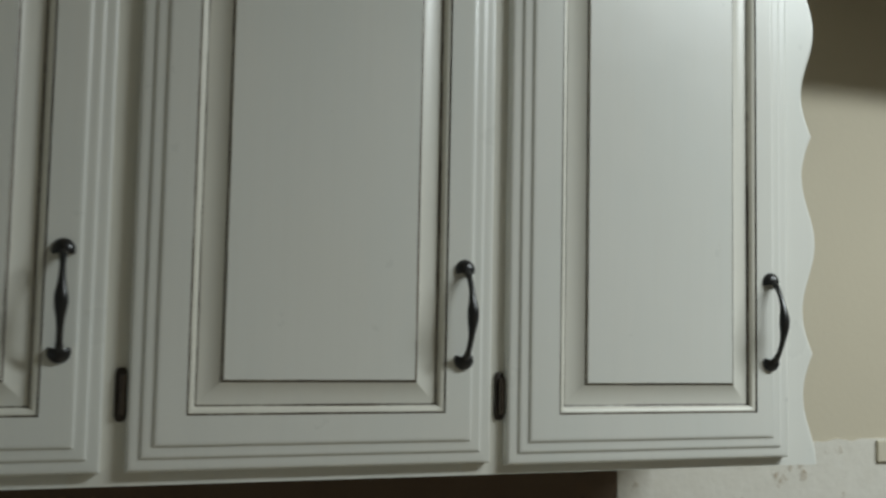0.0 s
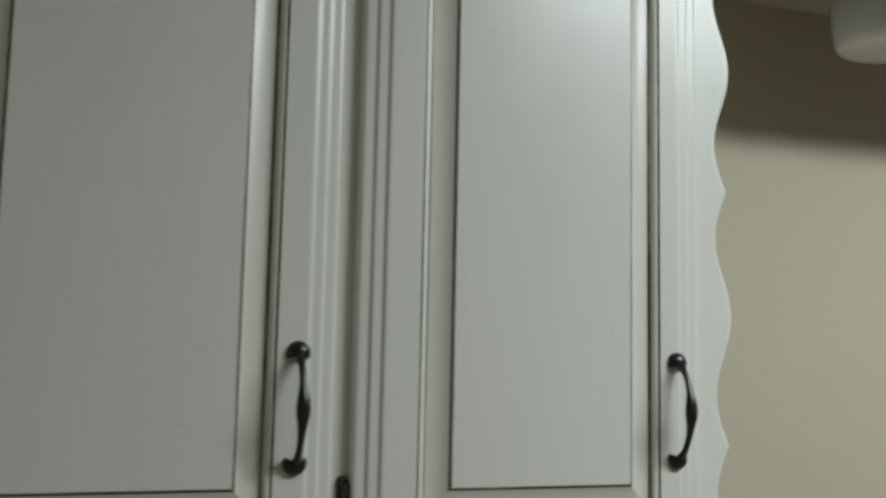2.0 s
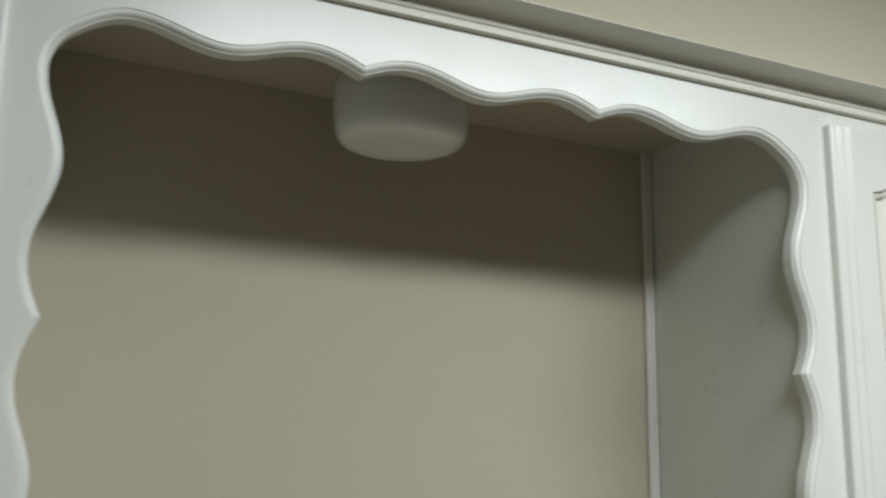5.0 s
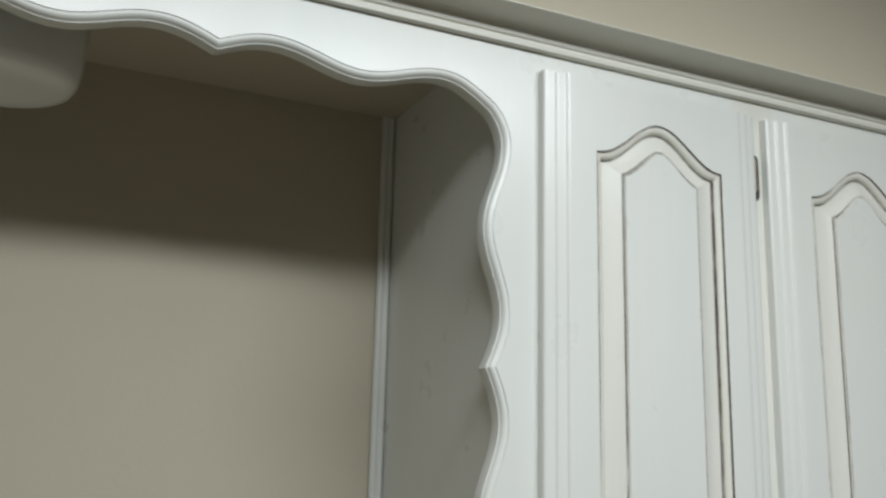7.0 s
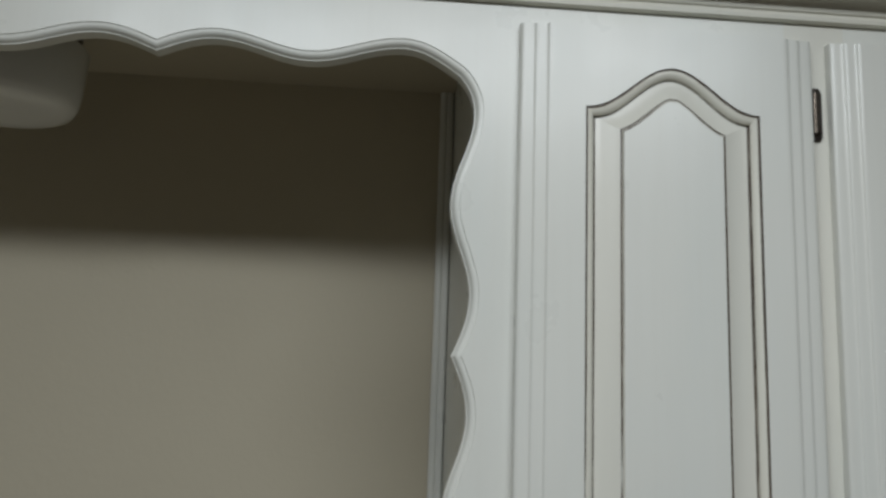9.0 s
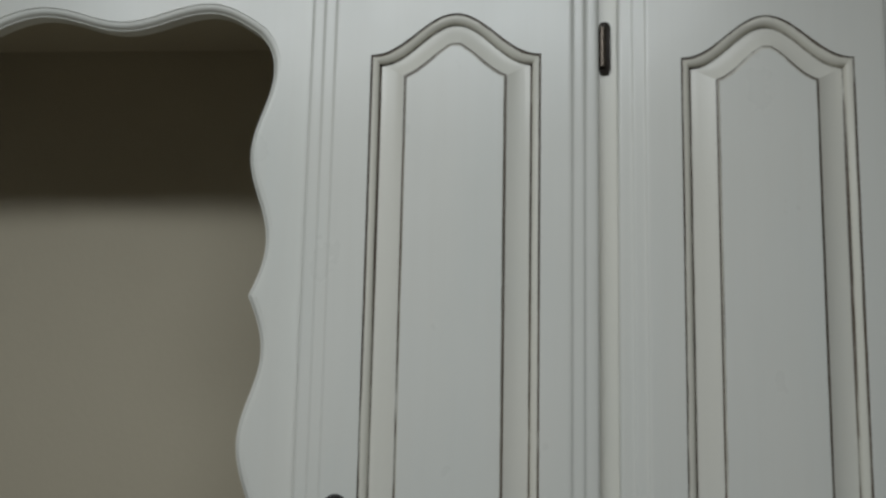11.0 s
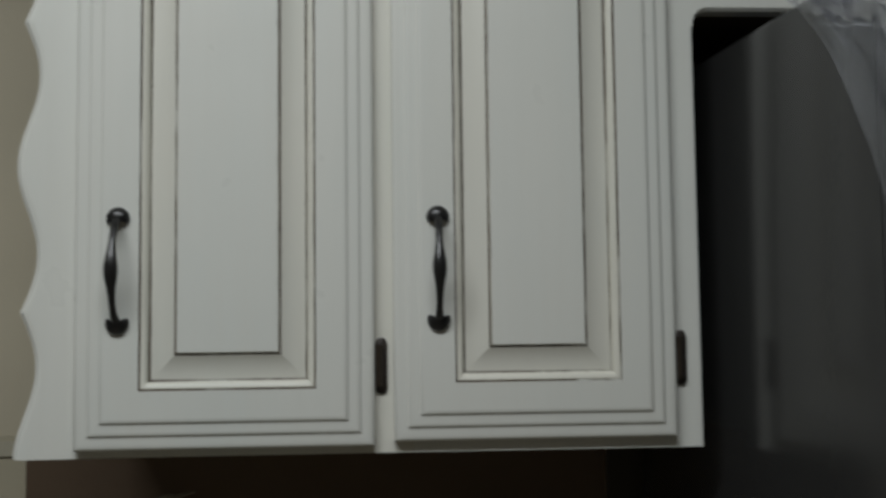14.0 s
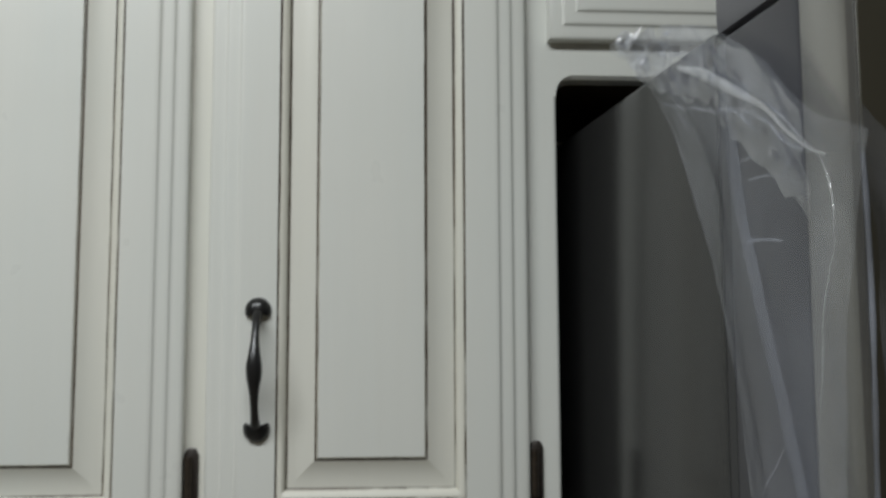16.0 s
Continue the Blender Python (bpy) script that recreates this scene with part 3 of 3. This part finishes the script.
splash_patch("backsplash", -1.02, -0.46, 0.9, 1.366, splash, "pale stripped backsplash wall with old adhesive stains")
splash_patch("backsplash", -0.4595, -0.2, 0.9, 1.366, plaster_material("yellowed_backsplash", (0.44, 0.40, 0.30), (0.38, 0.34, 0.25), 0.7, 0.6), "yellowed stripped backsplash wall")
splash_patch("tile_edge", -0.42, -0.09, 1.3425, 1.3595, simple("yellowed_tile_edge", (0.50, 0.465, 0.365), 0.55, 0.0, 0.3, 45, 0.3), "thin broken row of yellowed tile edges", 0.0075, 0.002)
splash_patch("backsplash", -2.2, -1.0205, 0.9, 1.385, bare, "bare brown backsplash board under the cabinet", 0.003)
splash_patch("backsplash", -0.1995, 0.49, 0.9, 1.385, bare, "bare brown backsplash board with adhesive streaks", 0.003)
# dark strip: the shade of the refrigerator gap put into the wall's colour
splash_patch("wall_strip", 0.4905, 0.60, 0.0, 1.385, dark_wall_mat, "near-black wall strip, painted-in shade beside the refrigerator", 0.006, 0.0)


# ---- refrigerator ----
def refrigerator():
    fr = tagged(empty("refrigerator", 0.5733, -0.232, 0), "large grey refrigerator partly wrapped in clear film", "refrigerator")
    fr.rotation_euler, fr["local"] = (0, 0, radians(6.0)), 1
    W, D = 0.88, 0.50
    part("body", box_bm(0.0, W, 0.0, D, 0.03, 1.752, bevel=0.004), fridge_side_mat, fr, smooth=30)
    part("gasket", box_bm(0.001, W - 0.001, -0.0103, -0.0002, 0.06, 1.742), gasket, fr)
    for a, b, n in ((0.0, W / 2 - 0.002, 0), (W / 2 + 0.002, W, 1)):
        door = part("door", box_bm(a, b, -0.099, -0.0105, 0.62, 1.745, bevel=0.004), fridge_door_mat, fr, smooth=30)
        part("door_skin", box_bm(a - 0.0015, b + 0.0015, -0.145, -0.0992, 0.62, 1.747, bevel=0.007), steel, door, "brushed steel door front", smooth=40)
        part("door_front", box_bm(a + 0.004, b - 0.004, -0.1475, -0.1452, 0.625, 1.742, bevel=0.001), fridge_front, door, "dark glossy door front", smooth=30)
        c0, c1 = (a - 0.001, a + 0.10) if n == 0 else (b - 0.10, b)
        part("hinge_cap", box_bm(c0, c1, -0.112, -0.0008, 1.7476, 1.787, bevel=0.006), hinge_cap_mat, fr, smooth=30)
        part("hinge_cover", box_bm(c0, c1, -0.1440, -0.1124, 1.7476, 1.772, bevel=0.004), hinge_cap_mat, fr, smooth=30)
    part("drawer", box_bm(0.0, W, -0.145, -0.0105, 0.08, 0.612, bevel=0.008), steel, fr, smooth=40)
    for i in range(4):
        fx = 0.06 if i % 2 else W - 0.06
        fy = 0.05 if i < 2 else D - 0.05
        bm = bmesh.new()
        tube(bm, [(fx, fy, 0.0), (fx, fy, 0.0305)], 0.02, 12)
        part("foot", bm, gasket, fr, smooth=40)
    return fr


refrigerator()


# loose protective film hanging from the refrigerator's side and door
def side_x(y):
    """The refrigerator's side face."""
    return 0.576 - 0.105 * (y + 0.258)


def film_rest(u, v):
    """A point of the hanging sheet: u from its back edge to the door's front, v downwards."""
    zl = 1.802 - 0.605 * v
    d = 1.797 - zl
    back = -0.088 - 0.245 * (1 - math.exp(-max(d, 0.0) / 0.19)) - max(0.0, d - 0.335) * 1.7 + 0.005 * noise.noise((v * 7, 3.0, 1.0))
    back = max(back, -0.352)
    y = back + (-0.376 + 0.010 * math.sin(7 * v) - back) * u
    z = zl + (1.664 - 0.546 * v - zl) * u + 0.030 * math.sin(math.pi * min(u, 1.0) ** 1.25) * (1 - v) ** 3 - 0.012 * (1 - u) * math.exp(-(v / 0.05) ** 2)
    wad = math.exp(-((u - 0.22) / 0.2) ** 2) * math.exp(-(v / 0.10) ** 2)
    slack = 0.35 + 0.65 * math.exp(-(v / 0.16) ** 2)         # crumpled at the top, hanging smooth below
    fold = 0.0035 * math.sin(6 * u + 4 * v) + 0.005 * slack * noise.noise((u * 4.0, v * 7.0, 1.0))
    near = noise.voronoi((u * 5.0 + 0.4 * v, v * 8.0, 0.3))[0]
    tiny = noise.voronoi((u * 14.0, v * 22.0, 1.7))[0]
    crease = 0.008 * slack * near[0] + 0.0022 * slack * tiny[0] * max(0.0, noise.noise((u * 3, v * 5, 9.0)) + 0.45)
    return Vector((side_x(y) - 0.017 + fold + crease + wad * (0.012 * noise.noise((u * 22.0, v * 40.0, 3.0)) - 0.006), y, z + wad * 0.012 * noise.noise((u * 18, v * 30, 5.0))))


def plastic_film():
    thing = tagged(empty("plastic_film", 0.57, -0.3, 1.5), "crumpled clear plastic film hanging on the refrigerator", "plastic film")
    bm = bmesh.new()
    nu, nv = 120, 190
    loft(bm, [[film_rest(1.1 * i / nu, j / nv) for i in range(nu + 1)] for j in range(nv + 1)], closed=False)
    part("sheet", bm, film, thing, smooth=24)
    # bunched second layer where the film is gathered over the top edge
    bm = bmesh.new()
    rows = []
    for j in range(61):
        row = []
        for i in range(121):
            u, v = 0.04 + 0.93 * i / 120, 0.002 + (0.10 + 0.03 * noise.noise((i * 0.09, 2.0, 1.0))) * j / 60
            cell = noise.voronoi((u * 9.0, v * 34.0 + 1.5 * u, 4.0))[0]
            row.append(film_rest(u, v) + Vector((-0.003 - 0.006 * (cell[1] - cell[0]) * math.sin(math.pi * (0.1 + 0.9 * j / 60)), 0, 0.004 * noise.noise((u * 16, v * 30, 8.0)))))
        rows.append(row)
    loft(bm, rows, closed=False)
    part("bunched_layer", bm, film_wad, thing, smooth=40)
    # gathered creases: fine ridges of bunched film lying on the sheet
    runs = [(4.4, (0.40, 0.062), (0.52, 0.062), (0.685, 0.05), (0.84, 0.036), (1.035, 0.028)), (1.3, (0.855, 0.024), (0.95, 0.022), (1.01, 0.028)),
            (0.8, (1.015, 0.028), (1.035, 0.043), (1.065, 0.068), (1.075, 0.088)), (0.9, (1.08, 0.088), (1.07, 0.15), (1.06, 0.21), (1.02, 0.275)),
            (2.2, (0.195, 0.115), (0.36, 0.115), (0.595, 0.095), (0.745, 0.065), (0.82, 0.07)), (1.4, (0.755, 0.06), (0.87, 0.045), (0.91, 0.05), (1.01, 0.03)),
            (1.2, (0.06, 0.56), (0.22, 0.51), (0.485, 0.44), (0.8, 0.335))]
    flecks = [(1.4, (0.695, 0.14), (0.88, 0.09)), (1.2, (0.715, 0.12), (0.815, 0.09)), (1.0, (0.91, 0.08), (0.94, 0.05)), (1.4, (0.55, 0.185), (0.67, 0.15)),
              (2.4, (0.525, 0.24), (0.625, 0.21), (0.835, 0.16)), (1.1, (0.115, 0.255), (0.27, 0.21), (0.38, 0.19)),
              (7.0, (0.12, 0.03), (0.24, 0.0)), (6.0, (0.14, 0.07), (0.30, 0.03)), (2.0, (0.30, 0.05), (0.46, 0.035)), (1.6, (0.34, 0.02), (0.44, 0.0))]
    for wide, *knots in runs + flecks:
        bm = bmesh.new()
        rows = [[] for k in range(7)]
        n = 70 if len(knots) > 3 else 24
        lift = 0.006 if knots[0][1] < 0.13 else 0.0
        seed = knots[0][0] * 20 + knots[0][1] * 50
        mid = []
        for i in range(n + 1):
            t = i / n * (len(knots) - 1)
            a = min(int(t), len(knots) - 2)
            f = t - a
            wob = noise.noise((i * 0.12, seed, 2.0))
            u = knots[a][0] + (knots[a + 1][0] - knots[a][0]) * f
            v = knots[a][1] + (knots[a + 1][1] - knots[a][1]) * f + 0.0018 * wob
            mid.append(film_rest(min(u, 1.1), max(v, 0.0)))
        for i in range(n + 1):
            along = (mid[min(i + 2, n)] - mid[max(i - 2, 0)]).normalized()
            across = along.cross(Vector((-1, 0, 0))).normalized()
            even = 1.0 if wide > 4.0 else 0.35        # the taut ridges are smooth, the small creases ragged
            w = 0.001 * wide * math.sin(math.pi * (0.04 + 0.92 * i / n)) ** 0.7 * (even + (1.15 - even) * 1.3 * abs(noise.noise((i * 0.22, seed, 3.0))))
            if len(knots) == 5 and wide > 4.0:
                w *= 1.2 - 0.8 * i / n
            for k in range(7):
                a = math.pi * k / 6
                rows[k].append(mid[i] + across * (w * math.cos(a)) + Vector((-0.0006 - lift - (0.4 if wide > 4.0 else 0.5) * w * math.sin(a), 0, 0)))
        loft(bm, rows, closed=False)
        part("crease", bm, film_ridge if wide > 4.0 or knots[0][0] > 1.0 else film_thick, thing, smooth=60)
    # doubled fold running down the sheet
    bm = bmesh.new()
    rows = []
    line = [(0.64, 0.015), (0.595, 0.095), (0.60, 0.195), (0.66, 0.265), (0.75, 0.32), (0.785, 0.38), (0.815, 0.44), (0.84, 0.6), (0.86, 0.8)]
    for j in range(97):
        t = j / 12
        a = min(int(t), len(line) - 2)
        f = t - a
        u, v = line[a][0] + (line[a + 1][0] - line[a][0]) * f, line[a][1] + (line[a + 1][1] - line[a][1]) * f
        wide = 0.022 - 0.006 * min(1.0, v / 0.5) + 0.002 * noise.noise((v * 12, 4.0, 1.0))
        at = film_rest(u, v)
        rows.append([at + Vector((-0.0012 - 0.0010 * math.sin(math.pi * q), -wide * (q - 0.5), -0.3 * wide * (q - 0.5))) for q in (i / 8 for i in range(9))])
    loft(bm, rows, closed=False)
    part("fold", bm, film_fold, thing, smooth=60)
    bm = bmesh.new()
    tube(bm, [(0.5865 + 0.001 * math.sin(j * 0.5), -0.3895, 1.644 - 0.02 * j) for j in range(23)], [0.0009 + 0.0007 * abs(math.sin(j * 1.3)) for j in range(23)], 8)
    part("fold", bm, film_fold, thing, smooth=60)
    # loose part in front of the door
    bm = bmesh.new()
    rows = []
    for j in range(71):
        t = j / 70
        rows.append([(0.588 + 0.20 * s, -0.388 + 0.02 * s - 0.010 * math.sin(3.2 * s + 4 * t) - 0.008 * noise.noise((s * 8, t * 10, 2.0)), 1.667 - 0.467 * t - 0.16 * s + 0.010 * noise.noise((s * 4, t * 5, 9.0))) for s in (i / 30 for i in range(31))])
    loft(bm, rows, closed=False)
    part("front_flap", bm, film, thing, smooth=60)


plastic_film()


# leftovers on the stripped wall
def adhesive_streak(x0, z0, x1, z1, w):
    bm = bmesh.new()
    n = 40
    rows = [[], [], []]
    for i in range(n + 1):
        s = i / n
        x, z = x0 + (x1 - x0) * s, z0 + (z1 - z0) * s + 0.004 * noise.noise((s * 6, 1.0, 3.0))
        ww = w * (1 - s) ** 0.6 * (0.7 + 0.6 * abs(noise.noise((s * 11, 4.0, 1.0)))) + 0.0006
        rows[0].append((x, WALL_Y - 0.0032, z - ww))
        rows[1].append((x, WALL_Y - 0.0062, z + 0.2 * ww))
        rows[2].append((x, WALL_Y - 0.0032, z + ww))
    loft(bm, rows, closed=False)
    structure("adhesive_streak", bm, old_adhesive, "dried pale tile adhesive streak on the bare board", 40)


adhesive_streak(-0.139, 1.266, -0.002, 1.296, 0.008)
adhesive_streak(0.240, 1.268, 0.252, 1.270, 0.006)
bm = bmesh.new()
box(bm, -0.555, -0.50, WALL_Y - 0.0105, WALL_Y - 0.0042, 1.331, 1.364, bevel=0.0015)
structure("tile_remnant", bm, simple("old_tile_cream", (0.62, 0.57, 0.45), 0.5, 0.0, 0.25, 40, 0.3), "leftover piece of cream wall tile")


# fluorescent ceiling fitting, the room's light
def tube_fitting():
    x, y, z = LIGHT
    fit = tagged(empty("ceiling_light", x, y, CEIL), "long fluorescent ceiling light fitting", "ceiling light")
    part("housing", box_bm(x - 0.61, x + 0.61, y - 0.13, y + 0.13, CEIL - 0.06, CEIL - 0.0005, bevel=0.004), metal_white, fit)
    part("end_cap", box_bm(x - 0.625, x - 0.6105, y - 0.13, y + 0.13, CEIL - 0.09, CEIL - 0.001, bevel=0.003), metal_white, fit)
    part("end_cap", box_bm(x + 0.6105, x + 0.625, y - 0.13, y + 0.13, CEIL - 0.09, CEIL - 0.001, bevel=0.003), metal_white, fit)


tube_fitting()
